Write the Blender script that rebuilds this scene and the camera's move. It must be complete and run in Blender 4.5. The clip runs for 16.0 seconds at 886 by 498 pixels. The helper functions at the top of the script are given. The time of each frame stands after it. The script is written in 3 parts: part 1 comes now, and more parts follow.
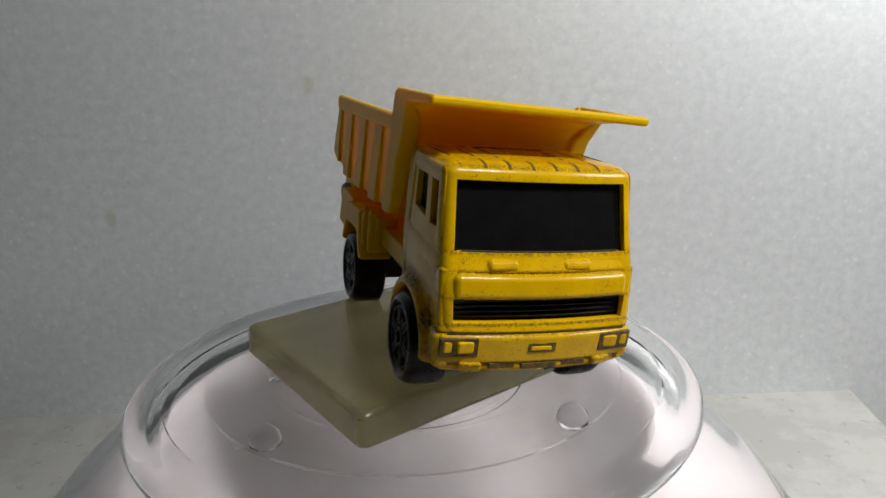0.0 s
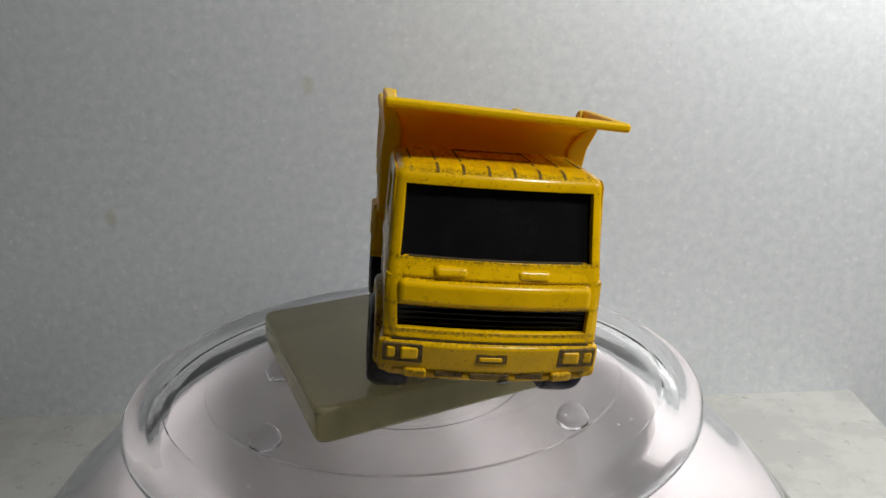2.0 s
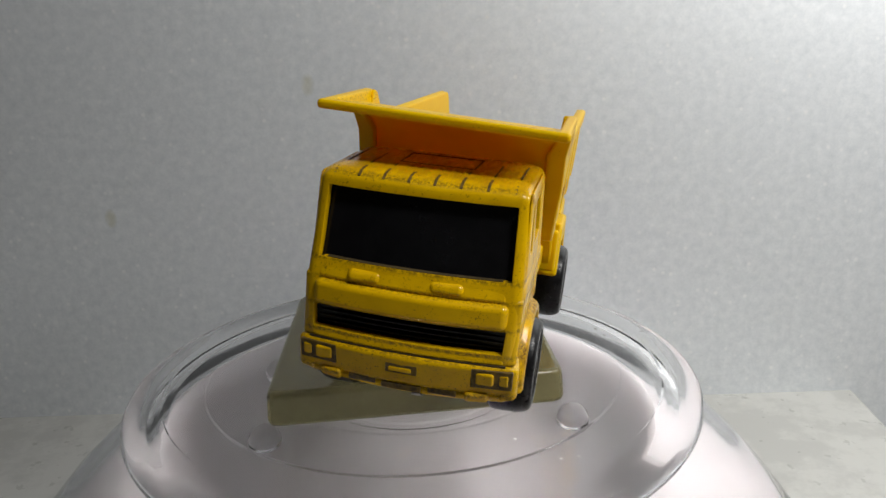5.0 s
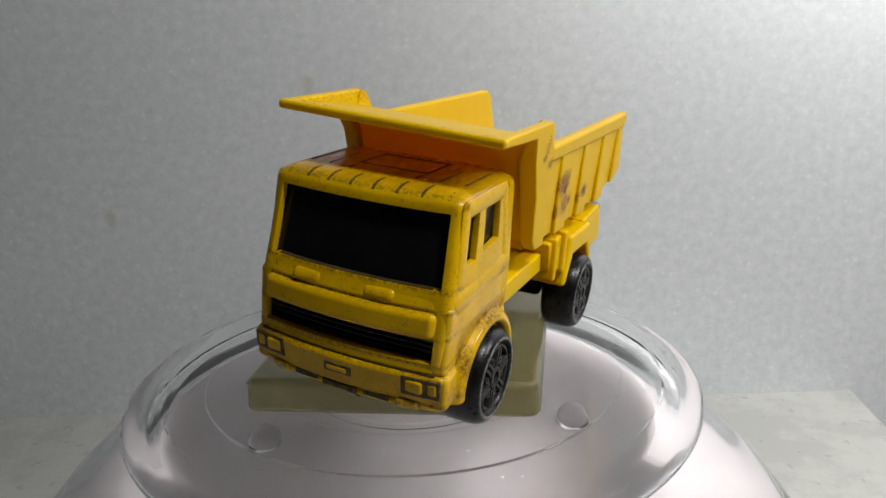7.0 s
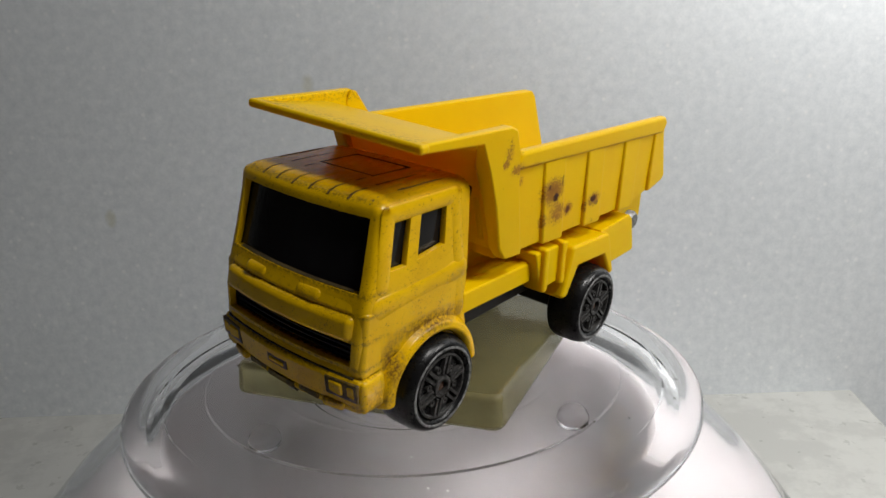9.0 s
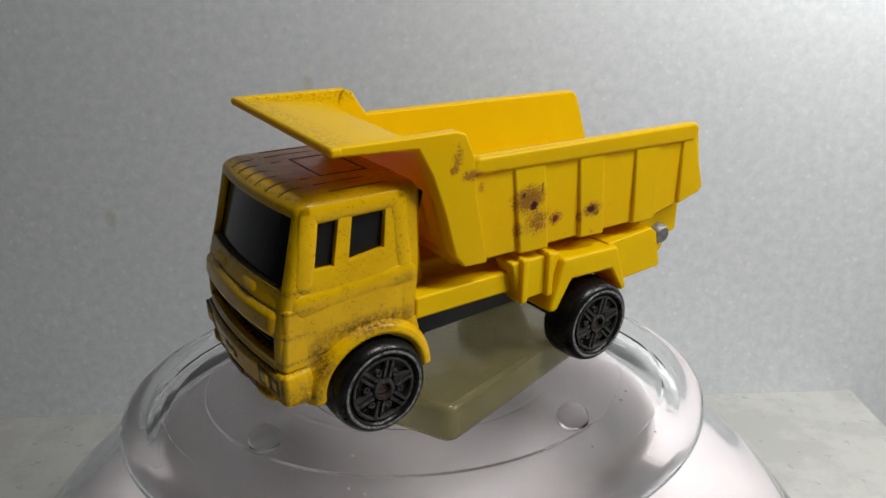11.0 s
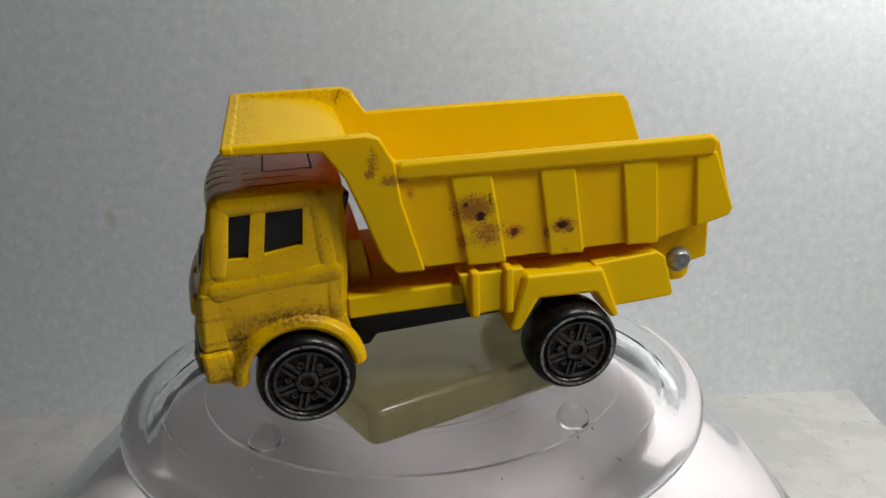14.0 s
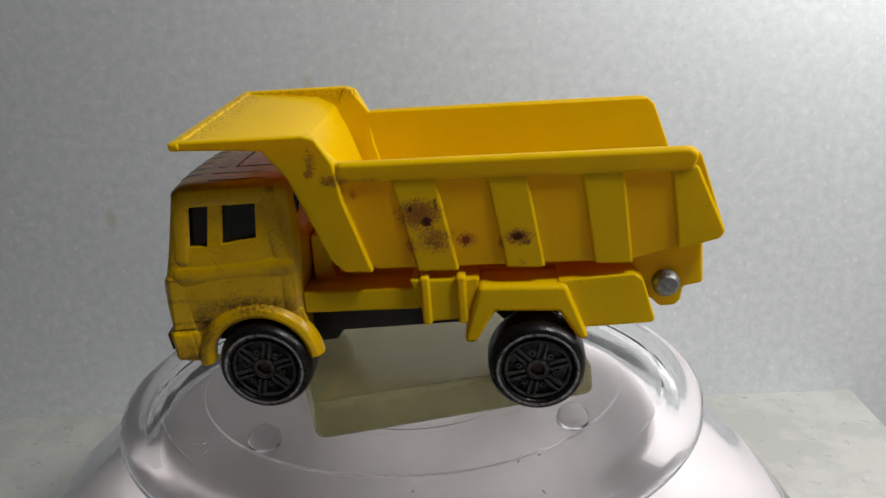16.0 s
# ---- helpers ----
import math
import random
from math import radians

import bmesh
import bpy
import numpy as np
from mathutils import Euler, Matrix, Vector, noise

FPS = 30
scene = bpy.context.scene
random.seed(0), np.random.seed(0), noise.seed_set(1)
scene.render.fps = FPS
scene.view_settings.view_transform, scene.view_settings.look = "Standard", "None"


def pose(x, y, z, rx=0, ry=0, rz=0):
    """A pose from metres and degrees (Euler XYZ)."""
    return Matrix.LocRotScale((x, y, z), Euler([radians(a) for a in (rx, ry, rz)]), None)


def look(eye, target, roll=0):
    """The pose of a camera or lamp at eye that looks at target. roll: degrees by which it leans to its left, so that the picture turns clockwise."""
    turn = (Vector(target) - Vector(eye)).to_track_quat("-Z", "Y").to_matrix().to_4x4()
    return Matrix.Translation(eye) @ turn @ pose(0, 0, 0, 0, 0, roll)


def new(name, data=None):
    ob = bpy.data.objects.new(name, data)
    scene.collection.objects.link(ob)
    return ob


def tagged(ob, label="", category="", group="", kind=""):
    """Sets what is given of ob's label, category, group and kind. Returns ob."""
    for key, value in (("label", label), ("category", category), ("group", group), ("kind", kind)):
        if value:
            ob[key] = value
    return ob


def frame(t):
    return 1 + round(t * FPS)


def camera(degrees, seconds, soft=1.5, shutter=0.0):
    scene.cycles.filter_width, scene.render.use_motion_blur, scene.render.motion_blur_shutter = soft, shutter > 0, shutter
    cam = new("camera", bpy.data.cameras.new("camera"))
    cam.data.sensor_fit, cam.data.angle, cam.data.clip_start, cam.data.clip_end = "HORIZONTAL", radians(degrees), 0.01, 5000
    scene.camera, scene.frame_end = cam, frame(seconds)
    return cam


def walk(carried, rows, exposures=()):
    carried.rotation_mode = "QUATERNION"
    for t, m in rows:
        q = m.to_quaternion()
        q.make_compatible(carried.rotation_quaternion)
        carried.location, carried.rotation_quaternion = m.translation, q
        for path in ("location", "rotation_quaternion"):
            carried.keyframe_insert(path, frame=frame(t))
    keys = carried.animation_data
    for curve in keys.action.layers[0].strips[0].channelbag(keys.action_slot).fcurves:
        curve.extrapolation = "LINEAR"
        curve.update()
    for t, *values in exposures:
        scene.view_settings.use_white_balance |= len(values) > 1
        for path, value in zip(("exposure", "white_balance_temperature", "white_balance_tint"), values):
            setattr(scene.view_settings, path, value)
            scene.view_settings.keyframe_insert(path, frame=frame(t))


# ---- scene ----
# Units: metres. z = 0 is the tabletop, the turntable's axis stands at x = y = 0.
cam = camera(62.87, 16.0)
EYE = Vector((0.0, -0.115, 0.102))
AIM = EYE + Vector((0.0469, 0.9643, -0.2605)) * 0.1
PATH = [(0.0, look(EYE, AIM, -2.1)), (16.0, look(EYE, AIM, -2.1))]
walk(cam, PATH, exposures=[(0.0, 0.0), (16.0, 0.0)])

MM = 0.001
# The turntable's angle, degrees, through the clip.
TURN = [(0, 0.0), (0.5, -3.12), (1, -6.32), (1.5, -9.45), (2, -12.44), (2.5, -15.5), (3, -18.65), (3.5, -21.8),
        (4, -25.09), (6.5, -41.28), (7, -44.74), (7.5, -48.24), (8, -51.82), (8.5, -55.53), (9, -59.12), (11.5, -77.52),
        (12.0, -80.99), (12.5, -84.58), (13.0, -88.2), (13.5, -91.74), (14.0, -95.41), (14.5, -99.18), (15.0, -102.75), (15.5, -107.03),
        (16.0, -112.01)]
TRUCK_POSE = pose(0.00766, 0.00207, 0.0628, -6.6, 1.77, -75.2)

# ---- light ----
world = bpy.data.worlds.new("room_air")
scene.world = world
world.use_nodes = True
world.node_tree.nodes["Background"].inputs[0].default_value = (0.8, 0.85, 0.9, 1)
world.node_tree.nodes["Background"].inputs[1].default_value = 0.032


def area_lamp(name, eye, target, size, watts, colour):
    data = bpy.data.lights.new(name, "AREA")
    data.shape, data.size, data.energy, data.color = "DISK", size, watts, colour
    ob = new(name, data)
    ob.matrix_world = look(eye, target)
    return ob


# the lamp over the table, then two lights added beside and above it
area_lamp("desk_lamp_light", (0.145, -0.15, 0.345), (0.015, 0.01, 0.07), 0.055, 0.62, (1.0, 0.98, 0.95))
# unseen second source assumed at the right, to brighten the card
area_lamp("assumed_side_light", (0.27, -0.08, 0.24), (0.1, 0.08, 0.08), 0.10, 0.60, (1.0, 0.98, 0.95))
# fill with no known source, added overhead to lift the shadows
area_lamp("added_fill_light", (-0.05, -0.2, 0.78), (0, 0, 0), 0.3, 0.06, (0.86, 0.93, 1.0))


# ---- materials ----
def material(name):
    m = bpy.data.materials.new(name)
    m.use_nodes = True
    t = m.node_tree
    return m, t, t.nodes["Principled BSDF"]


def node(t, kind, **values):
    n = t.nodes.new(kind)
    for key, value in values.items():
        n.inputs[key.replace("_", " ")].default_value = value
    return n


def place(t, scale=(1, 1, 1)):
    """Object coordinates in millimetres."""
    co = t.nodes.new("ShaderNodeTexCoord")
    mp = t.nodes.new("ShaderNodeMapping")
    mp.inputs["Scale"].default_value = [1000 * v for v in scale]
    t.links.new(co.outputs["Object"], mp.inputs["Vector"])
    return mp.outputs["Vector"]


def noise_at(t, vec, scale, detail=4.0, rough=0.6):
    n = node(t, "ShaderNodeTexNoise", Scale=scale, Detail=detail, Roughness=rough)
    t.links.new(vec, n.inputs["Vector"])
    return n.outputs["Fac"]


def ramp(t, value, lo, hi, a=0.0, b=1.0):
    n = t.nodes.new("ShaderNodeMapRange")
    n.inputs["From Min"].default_value, n.inputs["From Max"].default_value = lo, hi
    n.inputs["To Min"].default_value, n.inputs["To Max"].default_value = a, b
    t.links.new(value, n.inputs["Value"])
    return n.outputs["Result"]


def sums(t, op, a, b):
    n = t.nodes.new("ShaderNodeMath")
    n.operation = op
    for i, v in enumerate((a, b)):
        if isinstance(v, (int, float)):
            n.inputs[i].default_value = v
        else:
            t.links.new(v, n.inputs[i])
    return n.outputs[0]


def blend(t, fac, a, b):
    n = t.nodes.new("ShaderNodeMix")
    n.data_type = "RGBA"
    t.links.new(fac, n.inputs[0])
    for sock, v in ((n.inputs[6], a), (n.inputs[7], b)):
        if isinstance(v, tuple):
            sock.default_value = (*v, 1)
        else:
            t.links.new(v, sock)
    return n.outputs[2]


def bump(t, bsdf, height, strength, distance):
    n = node(t, "ShaderNodeBump", Strength=strength, Distance=distance)
    t.links.new(height, n.inputs["Height"])
    t.links.new(n.outputs["Normal"], bsdf.inputs["Normal"])


def spot_mask(t, vec, spots):
    """Blotches on the sides: rows of x, z, half-length, half-height, strength."""
    sep = t.nodes.new("ShaderNodeSeparateXYZ")
    t.links.new(vec, sep.inputs[0])
    total = None
    for x, z, rx, rz, power in spots:
        dx = sums(t, "POWER", sums(t, "ABSOLUTE", sums(t, "DIVIDE", sums(t, "SUBTRACT", sep.outputs[0], x), rx), 0), 2.0)
        dz = sums(t, "POWER", sums(t, "ABSOLUTE", sums(t, "DIVIDE", sums(t, "SUBTRACT", sep.outputs[2], z), rz), 0), 2.0)
        one = ramp(t, sums(t, "ADD", dx, dz), 1.0, 0.0, 0.0, power)
        total = one if total is None else sums(t, "MAXIMUM", total, one)
    return total, sep


def paint_yellow():
    """Worn die-cast enamel with specks of grime."""
    m, t, b = material("cab_enamel")
    v = place(t)
    tone = blend(t, ramp(t, noise_at(t, v, 0.18, 3), 0.35, 0.7), (0.74, 0.44, 0.001), (0.62, 0.36, 0.001))
    speck = ramp(t, noise_at(t, v, 3.0, 3, 0.7), 0.60, 0.66)
    patch = ramp(t, noise_at(t, v, 0.3, 4), 0.40, 0.60)
    col = blend(t, sums(t, "MULTIPLY", sums(t, "MULTIPLY", speck, patch), 0.85), tone, (0.07, 0.035, 0.008))
    blot = sums(t, "MULTIPLY", ramp(t, noise_at(t, v, 1.1, 5, 0.8), 0.60, 0.68), ramp(t, noise_at(t, v, 0.16, 3), 0.45, 0.60))
    col = blend(t, sums(t, "MULTIPLY", blot, 0.7), col, (0.14, 0.065, 0.008))
    area, sep = spot_mask(t, v, [(19, 9.0, 9.0, 1.6, 1.0), (26.2, 6.0, 1.9, 4.2, 1.0), (28.6, 2.2, 3, 2.4, 0.6), (14.0, 14.0, 2.2, 1.2, 0.35)])
    side = ramp(t, sums(t, "ABSOLUTE", sep.outputs[1], 0), 11.0, 11.5)
    grime = sums(t, "MULTIPLY", sums(t, "MULTIPLY", area, side), ramp(t, noise_at(t, v, 1.6, 5, 0.8), 0.38, 0.58))
    col = blend(t, grime, col, (0.10, 0.04, 0.007))
    # roof browned in streaks: dirt, and the bed's orange bounce painted in
    top = sums(t, "MULTIPLY", ramp(t, sep.outputs[2], 25.5, 26.1), ramp(t, noise_at(t, place(t, (0.22, 1, 1)), 1.1, 5, 0.75), 0.42, 0.68, 0.0, 0.6))
    col = blend(t, top, col, (0.24, 0.12, 0.006))
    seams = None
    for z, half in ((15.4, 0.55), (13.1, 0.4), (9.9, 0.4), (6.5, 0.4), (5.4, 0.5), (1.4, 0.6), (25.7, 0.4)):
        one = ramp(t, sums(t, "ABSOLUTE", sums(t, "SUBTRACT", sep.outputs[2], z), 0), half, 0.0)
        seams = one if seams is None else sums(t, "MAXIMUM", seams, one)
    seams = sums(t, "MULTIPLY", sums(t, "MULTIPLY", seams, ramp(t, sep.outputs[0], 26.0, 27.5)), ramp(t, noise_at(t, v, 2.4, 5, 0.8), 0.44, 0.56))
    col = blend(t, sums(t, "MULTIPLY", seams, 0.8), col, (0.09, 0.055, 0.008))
    t.links.new(col, b.inputs["Base Color"])
    t.links.new(ramp(t, sums(t, "ADD", grime, sums(t, "MULTIPLY", top, 0.6)), 0, 1, 0.23, 0.7), b.inputs["Roughness"])
    b.inputs["Specular IOR Level"].default_value = 0.2
    b.inputs["Coat Weight"].default_value, b.inputs["Coat Roughness"].default_value = 0.15, 0.07
    bump(t, b, noise_at(t, v, 0.6, 3), 0.25, 0.0002)
    return m


def plastic_yellow(name="bed_plastic", stained=True):
    m, t, b = material(name)
    v = place(t)
    col = blend(t, ramp(t, noise_at(t, v, 0.15, 3), 0.3, 0.7), (0.90, 0.625, 0.001), (0.87, 0.575, 0.001))
    b.inputs["Roughness"].default_value = 0.32
    b.inputs["Specular IOR Level"].default_value = 0.13
    if stained:
        area, sep = spot_mask(t, v, [(-5.2, 21.6, 4.4, 3.2, 1.0), (-7.0, 18.0, 3.6, 3.0, 0.85), (-10.8, 17.6, 2.2, 1.7, 0.9), (-3.6, 17.2, 1.2, 2.4, 0.8), (-17.6, 17.9, 2.8, 1.8, 0.95),
                                     (-15.4, 17.0, 0.8, 1.4, 0.8), (5.2, 26.8, 2.6, 1.3, 0.9), (7.6, 29.4, 1.2, 2.6, 0.75), (8.0, 28.0, 1.0, 1.2, 0.9), (3.0, 24.6, 0.9, 1.2, 0.8),
                                     (-18.0, 14.3, 1.0, 0.7, 0.7), (1.2, 14.2, 0.8, 0.6, 0.8), (0.5, 26.6, 2.0, 0.7, 0.6)])
        side = ramp(t, sep.outputs[1], 13.2, 13.5)
        area = sums(t, "MULTIPLY", area, side)
        haze = sums(t, "MULTIPLY", ramp(t, sums(t, "ADD", sums(t, "MULTIPLY", area, 0.5), noise_at(t, v, 0.8, 4, 0.6)), 0.68, 0.95), ramp(t, area, 0.0, 0.3))
        col = blend(t, sums(t, "MULTIPLY", haze, 0.5), col, (0.50, 0.24, 0.04))
        rust = sums(t, "MULTIPLY", ramp(t, sums(t, "ADD", sums(t, "MULTIPLY", area, 0.34), noise_at(t, v, 3.2, 5, 0.8)), 0.71, 0.78), ramp(t, area, 0.02, 0.25))
        col = blend(t, sums(t, "MULTIPLY", rust, 0.8), col, (0.21, 0.065, 0.022))
        core, sep2 = spot_mask(t, v, [(-6.1, 20.5, 1.0, 1.0, 1.0), (-10.9, 17.5, 0.8, 0.9, 1.0), (-17.4, 18.0, 1.3, 1.0, 0.9), (-18.7, 17.1, 0.8, 0.7, 0.8),
                                      (-4.1, 22.3, 0.7, 0.8, 0.8), (-7.4, 23.0, 0.5, 1.2, 0.8)])
        core = ramp(t, sums(t, "ADD", sums(t, "MULTIPLY", sums(t, "MULTIPLY", core, side), 0.6), noise_at(t, v, 2.2, 4, 0.7)), 0.78, 0.95)
        core = sums(t, "MULTIPLY", core, side)
        col = blend(t, core, col, (0.02, 0.014, 0.016))
        rim = sums(t, "MULTIPLY", ramp(t, sep.outputs[2], 30.6, 31.6), ramp(t, noise_at(t, v, 1.5, 6, 0.8), 0.60, 0.68, 0.0, 0.5))
        far_out = sums(t, "MAXIMUM", ramp(t, sep.outputs[0], 19.5, 23.0), ramp(t, sums(t, "ABSOLUTE", sep.outputs[1], 0), 12.4, 13.2))
        far_out = sums(t, "MULTIPLY", far_out, ramp(t, sums(t, "ABSOLUTE", sep.outputs[1], 0), 14.4, 13.9))
        far_out = sums(t, "MULTIPLY", far_out, ramp(t, sep.outputs[0], 24.5, 24.1))
        edge = sums(t, "MULTIPLY", sums(t, "MULTIPLY", ramp(t, sep.outputs[2], 31.0, 31.6), far_out), ramp(t, noise_at(t, v, 2.2, 5, 0.8), 0.50, 0.58, 0.0, 0.75))
        col = blend(t, sums(t, "MAXIMUM", rim, edge), col, (0.16, 0.08, 0.02))
    speck = ramp(t, noise_at(t, v, 2.0, 2, 0.5), 0.74, 0.78, 0.0, 0.6)
    col = blend(t, speck, col, (0.2, 0.1, 0.01))
    t.links.new(col, b.inputs["Base Color"])
    through_glow = node(t, "ShaderNodeBsdfTranslucent", Color=(0.97, 0.42, 0.002, 1))
    mixed = t.nodes.new("ShaderNodeMixShader")
    mixed.inputs[0].default_value = 0.25
    t.links.new(b.outputs[0], mixed.inputs[1])
    t.links.new(through_glow.outputs[0], mixed.inputs[2])
    t.links.new(mixed.outputs[0], t.nodes["Material Output"].inputs["Surface"])
    bump(t, b, noise_at(t, v, 0.5, 3), 0.15, 0.0002)
    return m


def plain(name, colour, rough, metal=0.0, vary=0.25, scale=1.0, rise=0.0001):
    m, t, b = material(name)
    v = place(t)
    dark = tuple(c * (1 - vary) for c in colour)
    t.links.new(blend(t, ramp(t, noise_at(t, v, scale, 5), 0.35, 0.65), colour, dark), b.inputs["Base Color"])
    t.links.new(ramp(t, noise_at(t, v, scale * 2.3, 4), 0.3, 0.7, rough * 0.8, rough * 1.25), b.inputs["Roughness"])
    b.inputs["Metallic"].default_value = metal
    bump(t, b, noise_at(t, v, scale * 3, 3), 0.3, rise)
    return m


def clear_plastic(name, tint):
    m, t, b = material(name)
    v = place(t)
    b.inputs["Base Color"].default_value = (*tint, 1)
    b.inputs["Transmission Weight"].default_value = 1.0
    b.inputs["IOR"].default_value = 1.22
    t.links.new(ramp(t, noise_at(t, v, 0.08, 4), 0.4, 0.7, 0.02, 0.09), b.inputs["Roughness"])
    return m


def slab_stone():
    m, t, b = material("slab_resin")
    v = place(t)
    col = blend(t, ramp(t, noise_at(t, v, 0.10, 4), 0.35, 0.65), (0.40, 0.36, 0.165), (0.25, 0.22, 0.095))
    cloud = ramp(t, noise_at(t, v, 0.45, 6, 0.75), 0.42, 0.66)
    col = blend(t, sums(t, "MULTIPLY", cloud, 0.45), col, (0.20, 0.18, 0.085))
    speck = ramp(t, noise_at(t, v, 1.1, 3, 0.6), 0.72, 0.76)
    t.links.new(blend(t, speck, col, (0.05, 0.03, 0.01)), b.inputs["Base Color"])
    b.inputs["Roughness"].default_value = 0.2
    b.inputs["Transmission Weight"].default_value = 0.72
    b.inputs["IOR"].default_value = 1.45
    b.inputs["Coat Weight"].default_value = 0.25
    bump(t, b, noise_at(t, v, 0.35, 4), 0.15, 0.0003)
    glow = node(t, "ShaderNodeBsdfTranslucent", Color=(0.80, 0.75, 0.50, 1))
    clear = node(t, "ShaderNodeBsdfTransparent", Color=(0.90, 0.87, 0.70, 1))
    mixed, last = t.nodes.new("ShaderNodeMixShader"), t.nodes.new("ShaderNodeMixShader")
    mixed.inputs[0].default_value, last.inputs[0].default_value = 0.16, 0.16
    t.links.new(b.outputs[0], mixed.inputs[1])
    t.links.new(glow.outputs[0], mixed.inputs[2])
    t.links.new(mixed.outputs[0], last.inputs[1])
    t.links.new(clear.outputs[0], last.inputs[2])
    t.links.new(last.outputs[0], t.nodes["Material Output"].inputs["Surface"])
    return m


def card_silver():
    """Silver-grey card with fine glitter, its glints painted as paler dots."""
    m, t, b = material("glitter_card")
    v = place(t)
    grain = noise_at(t, v, 0.35, 6, 0.75)
    cloud = noise_at(t, v, 0.03, 3, 0.5)
    col = blend(t, ramp(t, grain, 0.3, 0.7), (0.68, 0.72, 0.755), (0.86, 0.89, 0.915))
    t.links.new(col, b.inputs["Base Color"])
    cell = t.nodes.new("ShaderNodeTexVoronoi")
    cell.inputs["Scale"].default_value = 0.45
    t.links.new(v, cell.inputs["Vector"])
    glint_dot = sums(t, "MULTIPLY", ramp(t, cell.outputs["Distance"], 0.34, 0.08), ramp(t, cell.outputs["Color"], 0.72, 0.90))
    b.inputs["Metallic"].default_value = 0.4
    t.links.new(ramp(t, glint_dot, 0, 1, 0.52, 0.36), b.inputs["Roughness"])
    spots, sep = spot_mask(t, v, [(-84.4, 60, 2.0, 3.2, 1.0), (-25.6, 95, 2.2, 3.6, 0.9)])
    stain = ramp(t, sums(t, "MULTIPLY", spots, noise_at(t, v, 0.4, 4)), 0.05, 0.5, 0.0, 0.3)
    # pale dots in the colour stand for the glitter's sparkle
    col = blend(t, stain, blend(t, sums(t, "MULTIPLY", glint_dot, 0.6), col, (0.97, 0.98, 0.99)), (0.46, 0.42, 0.16))
    t.links.new(col, b.inputs["Base Color"])
    bump(t, b, sums(t, "ADD", sums(t, "MULTIPLY", grain, 0.5), sums(t, "ADD", sums(t, "MULTIPLY", cloud, 1.5), sums(t, "MULTIPLY", cell.outputs["Distance"], 0.2))), 0.10, 0.0003)
    return m


def marble_white():
    m, t, b = material("table_marble")
    v = place(t)
    vein = ramp(t, noise_at(t, v, 0.03, 8, 0.7), 0.46, 0.54)
    col = blend(t, vein, (0.45, 0.45, 0.425), (0.53, 0.53, 0.50))
    t.links.new(col, b.inputs["Base Color"])
    t.links.new(ramp(t, noise_at(t, v, 0.2, 4), 0.3, 0.7, 0.25, 0.4), b.inputs["Roughness"])
    return m


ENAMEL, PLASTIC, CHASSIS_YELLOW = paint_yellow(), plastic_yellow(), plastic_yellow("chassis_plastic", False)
GLAZING = plain("black_glazing", (0.008, 0.008, 0.009), 0.16, 0, 0.3, 0.4, 0.00005)
TYRE = plain("tyre_black", (0.005, 0.005, 0.0055), 0.3, 0, 0.3, 0.8)
RIM = plain("rim_black", (0.060, 0.058, 0.056), 0.38, 0.2, 0.75, 1.6)
WORN = plain("rim_worn", (0.34, 0.34, 0.34), 0.45, 0.4, 0.92, 1.6)
UNDER = plain("underside_black", (0.012, 0.012, 0.012), 0.4)
for dull in (TYRE, RIM, UNDER, GLAZING):
    dull.node_tree.nodes["Principled BSDF"].inputs["Specular IOR Level"].default_value = 0.3
STEEL = plain("rivet_steel", (0.33, 0.33, 0.33), 0.5, 0.8, 0.5, 1.5)
RUSTY = plain("axle_rust", (0.12, 0.06, 0.035), 0.7, 0.2, 0.6, 1.5)
GRIME = plain("grime_line", (0.07, 0.046, 0.008), 0.7, 0, 0.6, 0.8)
# for stained roof grooves, and for shade painted into the bumper's recesses
STAIN_SHADE = plain("stained_shaded_enamel", (0.16, 0.095, 0.006), 0.6, 0, 0.75, 1.6)
CLEAR = clear_plastic("clear_acrylic", (0.97, 0.965, 0.97))
PLATE = clear_plastic("disc_acrylic", (0.985, 0.98, 0.985))
PLATE.node_tree.nodes["Principled BSDF"].inputs["IOR"].default_value = 1.16
NUB = clear_plastic("soft_clear_nub", (0.86, 0.85, 0.86))
NUB.node_tree.nodes["Principled BSDF"].inputs["IOR"].default_value = 1.15
MILKY = plain("added_liner", (0.415, 0.396, 0.403), 0.45, 0, 0.05, 0.05)
MILKY.node_tree.nodes["Principled BSDF"].inputs["Subsurface Weight"].default_value = 0.9
MILKY.node_tree.nodes["Principled BSDF"].inputs["Subsurface Radius"].default_value = (1, 0.95, 0.95)
MILKY.node_tree.nodes["Principled BSDF"].inputs["Subsurface Scale"].default_value = 0.02
SLAB, CARD, MARBLE = slab_stone(), card_silver(), marble_white()
PLASTER = plain("plaster", (0.30, 0.295, 0.285), 0.8, 0, 0.08, 0.01)
FLOOR_GREY = plain("dull_grey", (0.30, 0.29, 0.27), 0.6, 0, 0.3, 0.01)
DARK_SIDE = plain("dark_side_wall", (0.06, 0.042, 0.03), 0.5, 0, 0.4, 0.02)
DUST = plain("dust_white", (0.8, 0.8, 0.78), 0.8)
GRIT = plain("grit_dark", (0.05, 0.04, 0.03), 0.8)


